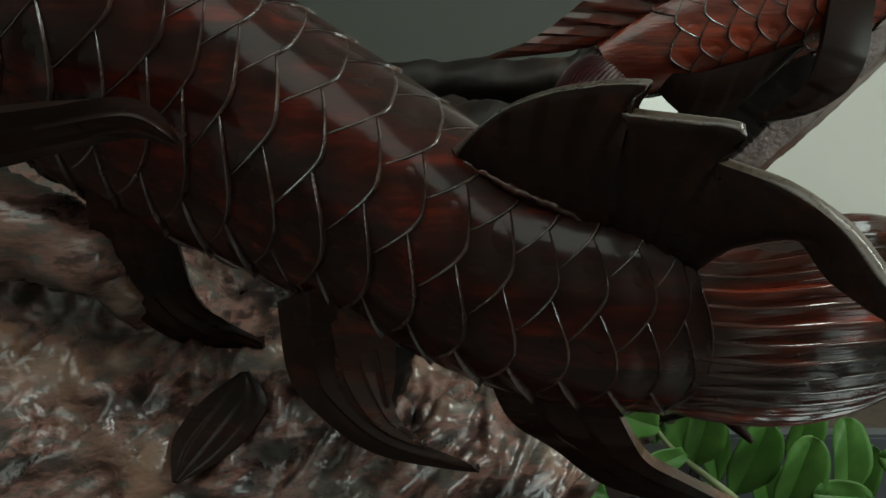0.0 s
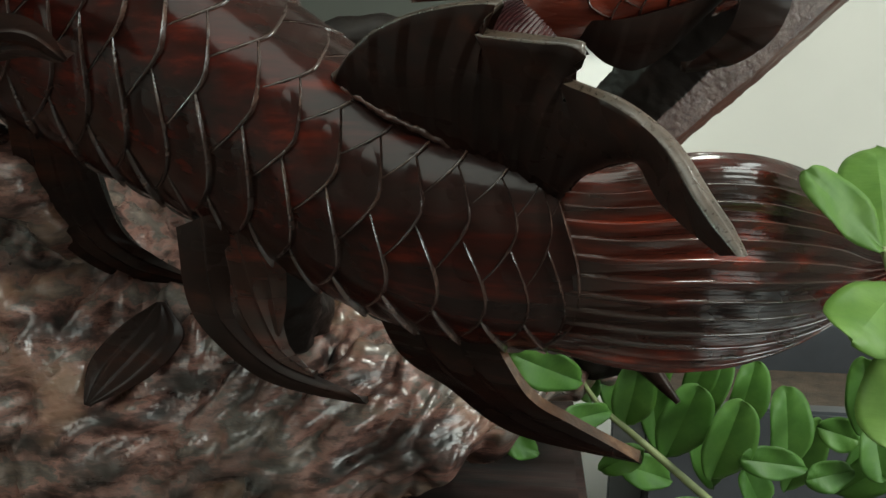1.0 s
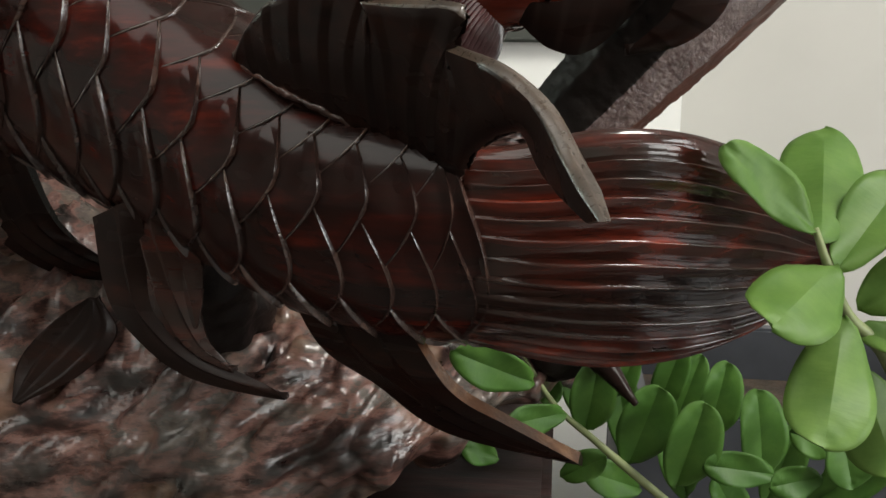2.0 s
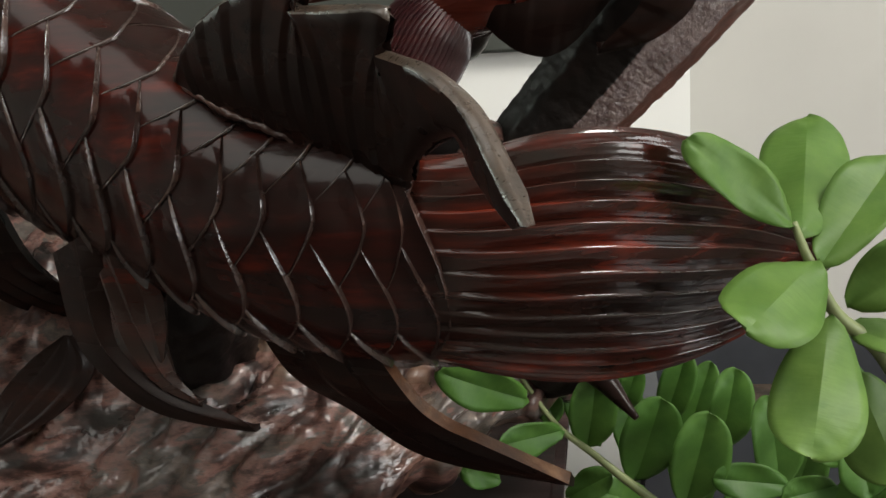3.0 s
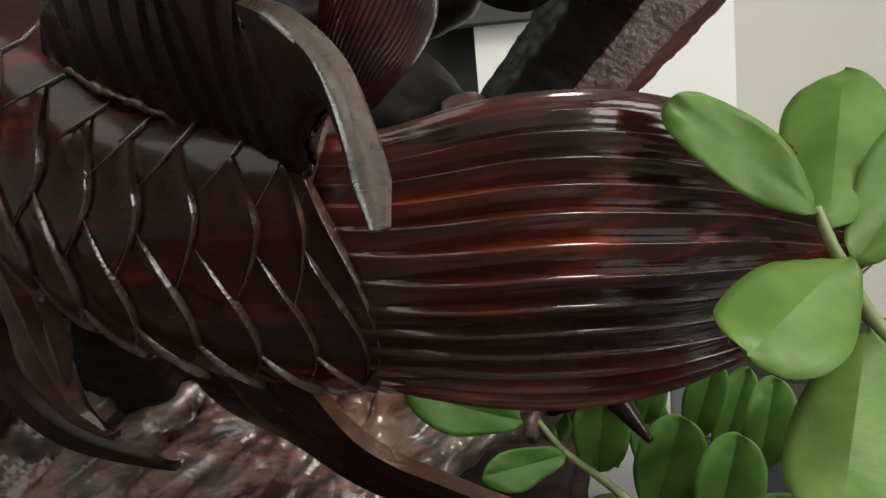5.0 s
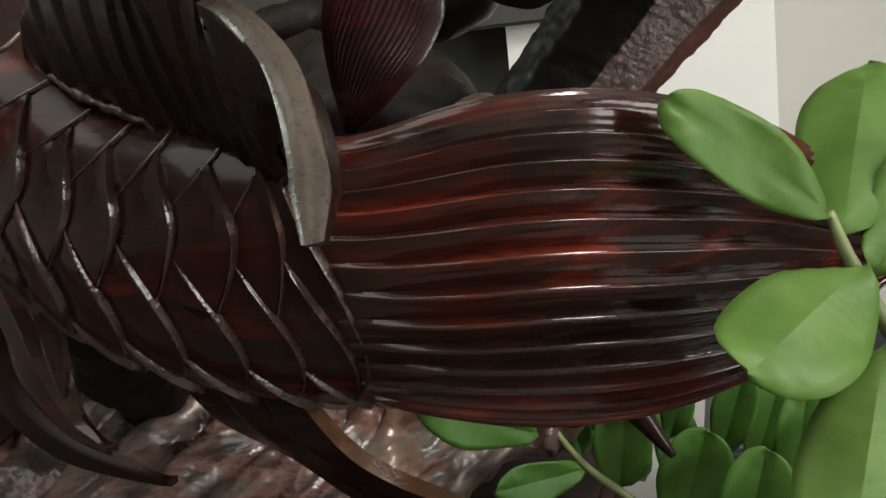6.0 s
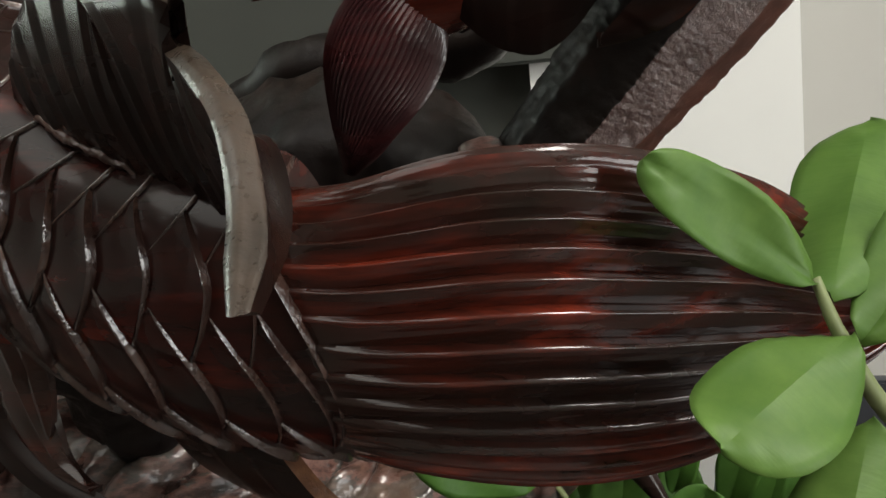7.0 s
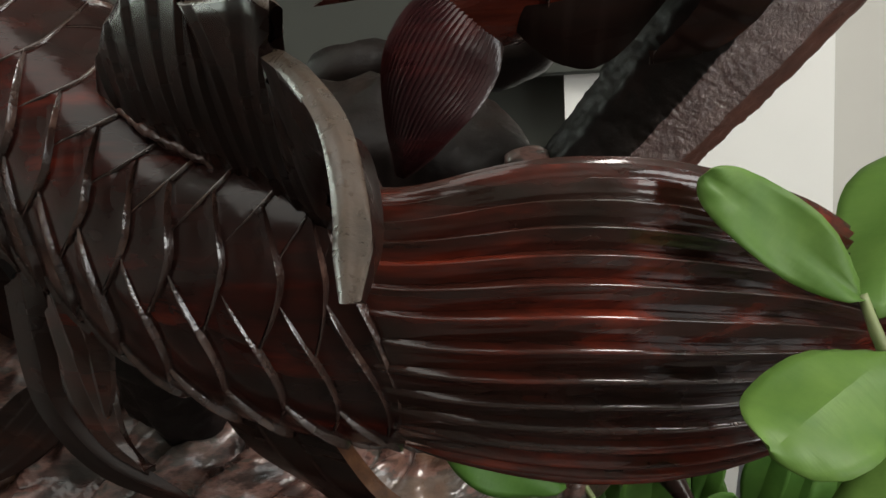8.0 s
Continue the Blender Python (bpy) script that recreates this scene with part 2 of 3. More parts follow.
def plate(bm, inner, outer, thick, nu=48, nv=10, ribs=0.0, count=9, mat=0, edge_mat=0, bow=0.0, towards=(0, -1, 0), taper=0.35, fair=None, rib_end=1.0, lines=0, line_depth=0.0, inner_mat=None, swell=0.0, rim=0.0):
    """A carved fin: a thick curved plate between two curves, with carved rays from the inner to the outer one."""
    t = Vector(towards)
    mid, nor = [], []
    for i in range(nu + 1):
        u = i / nu
        a, b = Vector(spline(inner, u)), Vector(spline(outer, u))
        c = Vector(spline(fair, u)) if fair else b
        mid.append([a.lerp(c, j / nv) + (b - c) * (j / nv) ** 5 + t * bow * math.sin(math.pi * j / nv) * math.sin(math.pi * u) for j in range(nv + 1)])
    def normal(i, j):
        du = mid[min(nu, i + 1)][j] - mid[max(0, i - 1)][j]
        dv = mid[i][min(nv, j + 1)] - mid[i][max(0, j - 1)]
        n = du.cross(dv)
        n = n.normalized() if n.length > 1e-12 else t.copy()
        return n if n.dot(t) > 0 else -n
    front, back = [], []
    for i in range(nu + 1):
        fr, bk = [], []
        for j in range(nv + 1):
            v = j / nv
            n = normal(i, j)
            slim = min(1.0, 0.5 + (1 - i / nu) / 0.10) if rim else 1.0
            saw = (i / nu * count) % 1.0
            h = thick * 0.5 * (1 - taper * v) + ribs * max(0.0, min(1.0, (rib_end - i / nu) * 8)) * (saw - 0.5) * math.sin(math.pi * min(1, v * 0.55 + 0.2))
            if lines:
                k = (v * lines) % 1.0 if v < 1 else 1.0
                h += line_depth * (k ** 1.5 - 0.35) * math.sin(math.pi * min(1.0, 0.08 + 0.92 * i / nu)) ** 0.5
            fr.append(mid[i][j] + n * h * slim)
            bk.append(mid[i][j] - n * slim * (thick * 0.5 * (1 - taper * v) + swell * max(0.0, i / nu - 0.6)))
        front.append(fr)
        back.append(bk)
    f = sheet(bm, front, mat=mat)
    k = sheet(bm, back, mat=mat)
    # the outer edge, rounded and fluted where a rim is asked for
    bands = 6 if rim else 1
    strip = []
    for i in range(nu + 1):
        out = (mid[i][-1] - mid[i][-2]).normalized()
        row = [f[i][-1]]
        for b in range(1, bands):
            p = b / bands
            wave = 0.25 * math.sin(9 * p + 5 * i / nu) + 0.5 * noise.noise(Vector((i * 0.13, p * 2.5, 3)))
            row.append(bm.verts.new(f[i][-1].co.lerp(k[i][-1].co, p) + out * rim * (math.sin(math.pi * p) ** 0.6 + wave)))
        strip.append(row + [k[i][-1]])
    for i in range(nu):
        for a in range(bands):
            bm.faces.new((strip[i][a], strip[i + 1][a], strip[i + 1][a + 1], strip[i][a + 1])).material_index = edge_mat
    for i in range(nu):
        bm.faces.new((f[i][0], k[i][0], k[i + 1][0], f[i + 1][0])).material_index = mat if inner_mat is None else inner_mat
    for i in (0, nu):
        for j in range(nv):
            bm.faces.new((f[i][j], f[i][j + 1], k[i][j + 1], k[i][j])).material_index = edge_mat
        if bands > 1:
            bm.faces.new(strip[i]).material_index = edge_mat


# ---- the carved fish: a body with overlapping scales ----
class Body:
    """Stations x, y, z of the spine, half height, half depth and lean towards the viewer in degrees."""

    def __init__(self, stations, square=1.0):
        self.st = stations
        self.square = square
        p = np.array([spline(stations, i / 200)[:3] for i in range(201)])
        self.run = np.concatenate([[0], np.cumsum(np.linalg.norm(np.diff(p, axis=0), axis=1))])
        self.length = self.run[-1]

    def frame_at(self, u):
        """u is the share of the spine's length."""
        u = float(np.interp(u * self.length, self.run, np.linspace(0, 1, 201)))
        s = spline(self.st, u)
        c = Vector(s[:3])
        d = (Vector(spline(self.st, min(1, u + 0.01))[:3]) - Vector(spline(self.st, max(0, u - 0.01))[:3])).normalized()
        side = d.cross(Vector((0, 0, 1))).normalized()
        up = side.cross(d).normalized()
        turn = Matrix.Rotation(radians(s[5]), 3, d)
        return c, turn @ side, turn @ up, s[3], s[4]

    def point(self, u, w, lift=0.0):
        """w: 0 at the ridge of the back, 0.5 at the belly, rising towards the viewer's flank."""
        c, side, up, h, k = self.frame_at(u)
        a = 2 * math.pi * w
        n = (side * math.sin(a) / k + up * math.cos(a) / h).normalized()
        sx = math.copysign(abs(math.sin(a)) ** self.square, math.sin(a))
        sz = math.copysign(abs(math.cos(a)) ** self.square, math.cos(a))
        return c + side * sx * k + up * sz * h + n * lift


def scale_shell(bm, body, tip, wc, pitch, half_w, lift, mat=0, lip_mat=0, lip=1.0, depth=0.95, nu=12, nv=22, low_lip=False, power=1.55, even=False):
    """One carved scale whose round rear edge reaches tip (metres along the spine): tucked in at its front, proud at its rear, with a raised lip."""
    front = tip - 1.8 * pitch
    def where(a, v, extra):
        s = 2 * v - 1
        rear = tip - depth * pitch * abs(s) ** power
        return body.point((front + (rear - front) * a) / body.length, wc + half_w * s, extra)
    tilt, roll, dish = random.uniform(-0.7, 0.7), random.uniform(-0.3, 0.3), random.uniform(0.4, 1.2)
    def tuck(v):
        return 0.0 if even else max(0.0, min(1.0, (abs(2 * v - 1) - 0.68) / 0.27))
    def height(a, v):
        h = -0.7 + (2.0 + roll) * a ** 1.2 + tilt * (v - 0.5) * a + 0.5 * math.sin(math.pi * a) * math.sin(math.pi * v)
        h -= dish * math.exp(-((a - 0.80) / 0.13) ** 2) * math.exp(-((v - 0.36) / 0.16) ** 2)
        return lift * (h * (1 - tuck(v)) - 0.9 * tuck(v))
    def ridge(v):
        if even:
            return 0.8 * math.sin(math.pi * v) ** 0.5
        v = 1 - v if low_lip else v
        return max(0.0, math.sin(math.pi * max(0.0, min(1.0, (v - 0.12) / 0.68)))) ** 0.9 * (1.3 - 0.9 * v)
    rows = [[where(i / nu * 0.96, j / nv, height(i / nu, j / nv)) for j in range(nv + 1)] for i in range(nu + 1)]
    sheet(bm, rows, mat=mat)
    vs = [j / nv for j in range(nv + 1)]
    foot = [where(0.955, v, height(1, v) - 0.3 * lift) for v in vs]
    shoulder = [where(0.972 + 0.014 * (1 - ridge(v)), v, height(1, v) + lift * lip * 1.3 * ridge(v)) for v in vs]
    crest = [where(0.986, v, height(1, v) + lift * lip * 1.7 * ridge(v)) for v in vs]
    outer = [where(1.0, v, height(1, v) + lift * lip * 1.0 * ridge(v)) for v in vs]
    under = [where(1.004, v, -lift * 0.9) for v in vs]
    sheet(bm, [foot, shoulder, crest, outer, under], mat=lip_mat)


def body_core(bm, body, u_from, u_to, mat, n=50):
    g = sheet(bm, [[body.point(u_from + (u_to - u_from) * i / n, j / 48) for j in range(48)] for i in range(n + 1)], True, mat)
    cap(bm, g[0], mat)
    cap(bm, g[-1], mat)


def scaled_body(bm, body, column, first, count, rows, w0, lift, end, mat=0, lip_mat=0, back_mat=0, back=1):
    """Staggered rows of scales; column(i) gives the place of a rear edge along the spine, counted from the tail. The rows next to w0 ride on the back."""
    step = 1.0 / rows
    for n in range(count):
        for j in range(rows):
            r = j if j <= rows // 2 else j - rows
            i = first + n + (0.5 if r % 2 == 0 else 0.0)
            tip = column(i) + random.uniform(-0.03, 0.03) * 0.02
            pitch = column(i) - column(i + 1)
            if tip > (end - 0.03 if r < 0 else end) or tip - 1.8 * pitch < 0:
                continue
            on_back = -2 <= r < back
            scale_shell(bm, body, tip, w0 + r * step + random.uniform(-0.004, 0.004), pitch, step * random.uniform(0.97, 1.06), lift * random.uniform(0.9, 1.12) * (0.75 if on_back else 1.0),
                        back_mat if on_back else mat, lip_mat, 0.45 if on_back else 1.0, low_lip=r == 0)


def tail_fan(bm, stations, strips, depth, seg=220, rings=70, mat=0, phase=0.0, start=0.0):
    """A closed tail fan: long overlapping strips that run from the root to the gathered tip."""
    body = Body(stations)
    rows = []
    for i in range(rings + 1):
        u = i / rings
        rise = max(0.0, min(1.0, (u - start) / 0.22))
        amp = depth * (rise * rise * (3 - 2 * rise) + 0.03) * (1 - 0.5 * u)
        lean = float(np.interp(u * body.length, body.run, [spline(stations, k / 200)[5] for k in range(201)]))
        row = []
        for j in range(seg):
            ring = 2 * math.pi * j / seg
            wv = j / seg * strips
            w = (wv - phase + 0.25 * noise.noise(Vector((u * 3, 1.6 * math.cos(ring), 1.6 * math.sin(ring))))) / strips - (lean - 28.5) / 360
            k = wv % 1.0
            saw = 1 - ((k - 0.14) / 0.86) ** 0.85 if k > 0.14 else (k / 0.14) ** 0.8
            saw += 0.05 * abs(((wv * 3) % 1.0) - 0.5) * (1 if k > 0.2 else 0)
            groove = 0.04 * noise.noise(Vector((u * 3, w * 120, 5)))
            row.append(body.point(u, w, amp * (saw - 0.5 + groove)))
        rows.append(row)
    g = sheet(bm, rows, True, mat)
    cap(bm, g[0], mat)
    cap(bm, g[-1], mat)


def large_fish():
    bm = bmesh.new()
    trunk = Body([(-0.36, 0.600, 1.2755, 0.0917, 0.0599, 29), (-0.28, 0.575, 1.236, 0.0905, 0.0575, 28), (-0.20, 0.557, 1.191, 0.0885, 0.0535, 26),
                  (-0.12, 0.545, 1.147, 0.083, 0.0505, 24), (-0.04, 0.5175, 1.108, 0.070, 0.049, 22.5), (0.03, 0.4935, 1.0743, 0.060, 0.049, 25.5),
                  (0.08, 0.4805, 1.0605, 0.0615, 0.0425, 30.5), (0.125, 0.475, 1.056, 0.0595, 0.0345, 32.5), (0.16, 0.469, 1.062, 0.0555, 0.028, 31.5)], 0.85)
    body_core(bm, trunk, 0.0, 0.526 / trunk.length, 0)
    def column(i):
        return 0.545 - 0.0165 * i - 0.0008 * i * i if i < 8 else 0.3618 - 0.0285 * (i - 8)
    scaled_body(bm, trunk, column, -1, 22, 9, 0.03, 0.0014, 0.556, lip_mat=4, back_mat=0)
    # the last broad scales that close over the root of the tail
    for w, reach in ((0.205, 0.165), (0.60, 0.16)):
        scale_shell(bm, trunk, 0.5605, w, 0.026, reach, 0.0016, 0, 4, 1.0, 0.95, 12, 40, power=2.0, even=True)
    # tail
    tail_fan(bm, [(0.095, 0.4794, 1.0525, 0.0565, 0.0275, 26), (0.135, 0.4690, 1.0493, 0.0595, 0.0295, 30), (0.175, 0.4759, 1.0493, 0.0662, 0.0318, 28.5),
                  (0.215, 0.4931, 1.0463, 0.0607, 0.0295, 20.5), (0.253, 0.5126, 1.0451, 0.0455, 0.0240, 11.4), (0.282, 0.5262, 1.0436, 0.0248, 0.0150, 2), (0.302, 0.5363, 1.0438, 0.0105, 0.009, -2)],
             35, 0.0052, 840, 110, mat=1, phase=0.25, start=0.10)
    # dorsal fin
    root = [(0.008, 0.468, 1.138), (0.030, 0.459, 1.123), (0.050, 0.454, 1.114), (0.070, 0.450, 1.106), (0.085, 0.448, 1.100), (0.100, 0.444, 1.092),
            (0.113, 0.436, 1.091), (0.123, 0.414, 1.107), (0.143, 0.387, 1.118), (0.154, 0.369, 1.103), (0.1685, 0.328, 1.091)]
    edge = [(0.006, 0.464, 1.140), (0.025, 0.448, 1.160), (0.052, 0.430, 1.172), (0.085, 0.410, 1.176), (0.079, 0.416, 1.164), (0.119, 0.390, 1.160),
            (0.111, 0.404, 1.148), (0.134, 0.376, 1.139), (0.151, 0.359, 1.1265), (0.162, 0.342, 1.109), (0.172, 0.318, 1.0935)]
    fair = [(0.006, 0.464, 1.140), (0.028, 0.447, 1.157), (0.060, 0.428, 1.162), (0.085, 0.414, 1.160), (0.108, 0.403, 1.152), (0.134, 0.376, 1.139), (0.151, 0.359, 1.1265), (0.162, 0.342, 1.109), (0.172, 0.318, 1.094)]
    plate(bm, root, edge, 0.0068, 120, 20, 0.0018, 17, 2, 3, 0.003, taper=0.0, fair=fair, rib_end=0.66, swell=0.004, towards=(-0.6, -1, 0), rim=0.0016)
    # the rough worn bead where the fin meets the back
    rough_tube(bm, [(0.010, 0.462, 1.136), (0.030, 0.453, 1.126), (0.048, 0.4465, 1.1190), (0.0655, 0.4460, 1.1110), (0.084, 0.4405, 1.1035), (0.103, 0.4350, 1.0960)],
               [0.0010, 0.0015, 0.0015, 0.0018, 0.0016, 0.0022], 10, 120, 0.7, 260, mat=6)
    # anal fin
    plate(bm, [(0.078, 0.470, 1.030), (0.099, 0.478, 0.990), (0.112, 0.490, 0.970), (0.132, 0.500, 0.955), (0.174, 0.522, 0.925)],
          [(0.020, 0.485, 1.035), (0.036, 0.500, 0.993), (0.063, 0.512, 0.969), (0.102, 0.520, 0.939), (0.176, 0.526, 0.921)], 0.007, 50, 24, 0.0, 5, 2, 2, 0.003, lines=3, line_depth=0.0014, inner_mat=5)
    # pelvic fin: a broad blade with a raised rim and two feathered blades on it
    plate(bm, [(-0.055, 0.490, 1.070), (-0.055, 0.501, 1.025), (-0.048, 0.502, 1.000), (-0.022, 0.496, 0.980), (0.019, 0.488, 0.966)],
          [(-0.088, 0.506, 1.055), (-0.083, 0.507, 1.013), (-0.066, 0.500, 0.993), (-0.035, 0.495, 0.973), (0.020, 0.488, 0.964)], 0.007, 50, 24, 0.0, 3, 2, 2, 0.004, lines=2, line_depth=0.0022)
    plate(bm, [(-0.045, 0.488, 1.068), (-0.036, 0.494, 1.035), (-0.030, 0.497, 1.010), (-0.024, 0.496, 0.990), (-0.010, 0.492, 0.978)],
          [(-0.070, 0.500, 1.058), (-0.066, 0.504, 1.022), (-0.056, 0.501, 1.000), (-0.036, 0.497, 0.984), (-0.009, 0.492, 0.976)], 0.007, 50, 24, 0.0, 3, 1, 2, 0.003, lines=3, line_depth=0.0022)
    plate(bm, [(-0.035, 0.486, 1.066), (-0.026, 0.492, 1.040), (-0.026, 0.494, 1.018), (-0.029, 0.494, 1.000)],
          [(-0.055, 0.495, 1.060), (-0.046, 0.498, 1.030), (-0.038, 0.497, 1.012), (-0.030, 0.494, 0.998)], 0.006, 40, 18, 0.0, 3, 1, 5, 0.002, lines=2, line_depth=0.0020)
    # pectoral fins
    plate(bm, [(-0.155, 0.535, 1.120), (-0.155, 0.580, 1.043), (-0.142, 0.603, 1.014), (-0.120, 0.618, 0.994)],
          [(-0.200, 0.540, 1.125), (-0.203, 0.570, 1.055), (-0.170, 0.592, 1.008), (-0.119, 0.620, 0.992)], 0.010, 50, 24, 0.0, 4, 2, 2, 0.006, lines=4, line_depth=0.0026)
    plate(bm, [(-0.24, 0.490, 1.128), (-0.195, 0.490, 1.140), (-0.150, 0.470, 1.150), (-0.126, 0.462, 1.147)],
          [(-0.25, 0.475, 1.155), (-0.190, 0.465, 1.163), (-0.145, 0.460, 1.165), (-0.122, 0.460, 1.148)], 0.010, 50, 24, 0.0, 4, 2, 2, 0.006, lines=3, line_depth=0.002)
    ob = obj("fish_statue", bm, [SCALE_WOOD, TAIL_WOOD, FIN_WOOD, EDGE_WOOD, LIP_WOOD, WORN_WOOD, BEAD_WOOD], crease=1.1)
    return tagged(ob, "large dark mahogany carved fish with lacquered overlapping scales and ribbed tail", "statue")


def small_fish():
    bm = bmesh.new()
    trunk = Body([(0.100, 0.612, 1.172, 0.020, 0.015, 10), (0.13, 0.612, 1.184, 0.028, 0.02, 10), (0.18, 0.615, 1.203, 0.034, 0.025, 10), (0.25, 0.62, 1.230, 0.038, 0.028, 10), (0.33, 0.63, 1.268, 0.036, 0.026, 10)])
    # scales open towards the tail, so the spine is run from the head
    trunk = Body([(x, y, z, h, k, -a) for x, y, z, h, k, a in reversed(trunk.st)])
    body_core(bm, trunk, 0.0, 1.0, 0)
    size = trunk.length
    scaled_body(bm, trunk, lambda i: size - 0.0175 * i, 0, 16, 11, 0.02, 0.0010, size, lip_mat=3)
    tail_fan(bm, [(0.112, 0.612, 1.176, 0.018, 0.013, 0), (0.098, 0.608, 1.158, 0.027, 0.015, 0), (0.086, 0.606, 1.135, 0.026, 0.013, 0), (0.075, 0.608, 1.110, 0.015, 0.009, 0), (0.067, 0.612, 1.0935, 0.003, 0.003, 0)], 56, 0.0018, 560, 50, 4)
    plate(bm, [(0.19, 0.602, 1.232), (0.15, 0.604, 1.215), (0.11, 0.606, 1.195), (0.075, 0.61, 1.186)],
          [(0.16, 0.595, 1.26), (0.10, 0.60, 1.225), (0.06, 0.602, 1.195), (0.028, 0.605, 1.180)], 0.006, 40, 8, 0.003, 10, 1, 1, 0.004)
    plate(bm, [(0.130, 0.600, 1.172), (0.155, 0.598, 1.172), (0.185, 0.596, 1.180), (0.215, 0.596, 1.190)],
          [(0.128, 0.605, 1.165), (0.150, 0.608, 1.146), (0.175, 0.608, 1.146), (0.213, 0.600, 1.185)], 0.006, 40, 8, 0.0008, 5, 2, 2, 0.003)
    plate(bm, [(0.226, 0.590, 1.215), (0.222, 0.587, 1.184), (0.217, 0.590, 1.166), (0.206, 0.594, 1.154), (0.194, 0.598, 1.145)],
          [(0.254, 0.592, 1.215), (0.249, 0.590, 1.176), (0.236, 0.594, 1.157), (0.217, 0.597, 1.147), (0.193, 0.600, 1.143)], 0.008, 40, 10, 0.0010, 4, 2, 2, 0.003)
    ob = obj("fish_statue", bm, [RED_WOOD, TAIL_WOOD, FIN_WOOD, LIP_WOOD, PLUM_WOOD], crease=1.1)
    return tagged(ob, "small red lacquered carved fish above the driftwood root", "statue")


def driftwood():
    """A gnarled root: a broad sloping heap with deep slanting folds, knots and hollows."""
    bm = bmesh.new()
    rows = []
    nu, nv = 280, 220
    path = [(-0.46, 0.78, 1.00, 0.27, 0.22, 0.25), (-0.30, 0.76, 0.945, 0.25, 0.15, 0.25), (-0.15, 0.745, 0.905, 0.222, 0.105, 0.20), (-0.03, 0.70, 0.895, 0.165, 0.095, 0.08),
            (0.06, 0.69, 0.905, 0.13, 0.06, 0.03), (0.13, 0.72, 0.915, 0.09, 0.04, 0.02), (0.20, 0.74, 0.915, 0.02, 0.015, 0.015)]
    for i in range(nu + 1):
        s = spline(path, i / nu)
        c = Vector(s[:3])
        row = []
        for j in range(nv):
            w = 2 * math.pi * j / nv
            cy, cz = math.cos(w), math.sin(w)
            q = c + Vector((0, cy * s[3], cz * (s[4] if cz > 0 else s[5])))
            n = Vector((0, cy / s[3], cz / (s[4] if cz > 0 else s[5]))).normalized()
            size = min(1.0, s[3] / 0.1)
            lump = noise.fractal(q * 12, 0.9, 2.0, 3)
            along, across = (q.x * 0.75 + q.z * 0.65), (q.z * 0.75 - q.x * 0.65)
            fold = abs(noise.noise(Vector((along * 12, across * 48, q.y * 16)))) + 0.5 * abs(noise.noise(Vector((along * 30, across * 110, q.y * 40))))
            grain = noise.fractal(Vector((along * 26, across * 130, q.y * 60)), 0.9, 2.0, 3)
            knot = noise.noise(q * 26 + Vector((3, 1, 7)))
            row.append(q + n * size * (0.012 * lump + 0.024 * (fold - 0.3) + 0.003 * grain + 0.010 * max(0.0, knot - 0.15) - 0.03 * max(0.0, -knot - 0.35)))
        rows.append(row)
    g = sheet(bm, rows, True)
    cap(bm, g[0])
    cap(bm, g[-1])
    return bm


def plank_branch(bm):
    """A slanting split branch: a dark broad side, a gouged shiny face and a thin brown edge."""
    path = [(0.115, 0.66, 1.03), (0.166, 0.658, 1.084), (0.201, 0.656, 1.120), (0.236, 0.655, 1.157), (0.311, 0.655, 1.235), (0.388, 0.655, 1.313), (0.455, 0.655, 1.38)]
    section = [(-0.052, 0.012), (-0.034, -0.010), (-0.002, -0.018), (0.021, -0.006), (0.029, 0.004), (0.010, 0.03), (-0.025, 0.03)]
    rows, n = [], 260
    for i in range(n + 1):
        u = i / n
        c = Vector(spline(path, u))
        d = (Vector(spline(path, min(1, u + 0.02))) - Vector(spline(path, max(0, u - 0.02)))).normalized()
        a = d.cross(Vector((0, -1, 0))).normalized()
        if a.x < 0:
            a = -a
        b = Vector((0, 1, 0))
        row = []
        for k in range(len(section)):
            p, q = section[k], section[(k + 1) % len(section)]
            for m in range(10):
                f = m / 10
                x, y = p[0] + (q[0] - p[0]) * f, p[1] + (q[1] - p[1]) * f
                wide = 0.7 + 0.55 * u
                e = noise.fractal(Vector((u * 30, x * 120, y * 120)), 0.9, 2.0, 4)
                hit = 0.00045 * math.sin(u * 420 + 260 * x + 9 * e) if k == 2 else 0.0
                row.append(c + a * (x * wide + 0.0012 * e) + b * (y * wide + (0.0012 if k == 2 else 0.0006) * e + hit))
        rows.append(row)
    g = sheet(bm, rows, True)
    cap(bm, g[0])
    cap(bm, g[-1])
    bm.faces.ensure_lookup_table()
    seg = len(section) * 10
    for i, f in enumerate(bm.faces):
        if i < n * seg:
            k = (i % seg) // 10
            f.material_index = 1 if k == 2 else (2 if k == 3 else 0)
    return bm


fish = large_fish()
small_fish()

root = tagged(new("driftwood_root"), "gnarled brown driftwood root with polished knots under the carved fish", "driftwood")
part("trunk", driftwood(), ROOT_WOOD, root)
bm = bmesh.new()
rough_tube(bm, [(-0.10, 0.72, 1.08), (0.0, 0.70, 1.105), (0.07, 0.69, 1.10), (0.12, 0.68, 1.04), (0.15, 0.67, 0.97), (0.16, 0.68, 0.93)], [0.05, 0.04, 0.034, 0.03, 0.03, 0.03], 28, 50, 0.5, 18, mat=0)
part("limb", bm, DARK_ROOT, root, "dark twisted limb")
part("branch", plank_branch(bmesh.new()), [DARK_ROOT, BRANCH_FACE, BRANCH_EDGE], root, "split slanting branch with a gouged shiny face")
bm = bmesh.new()
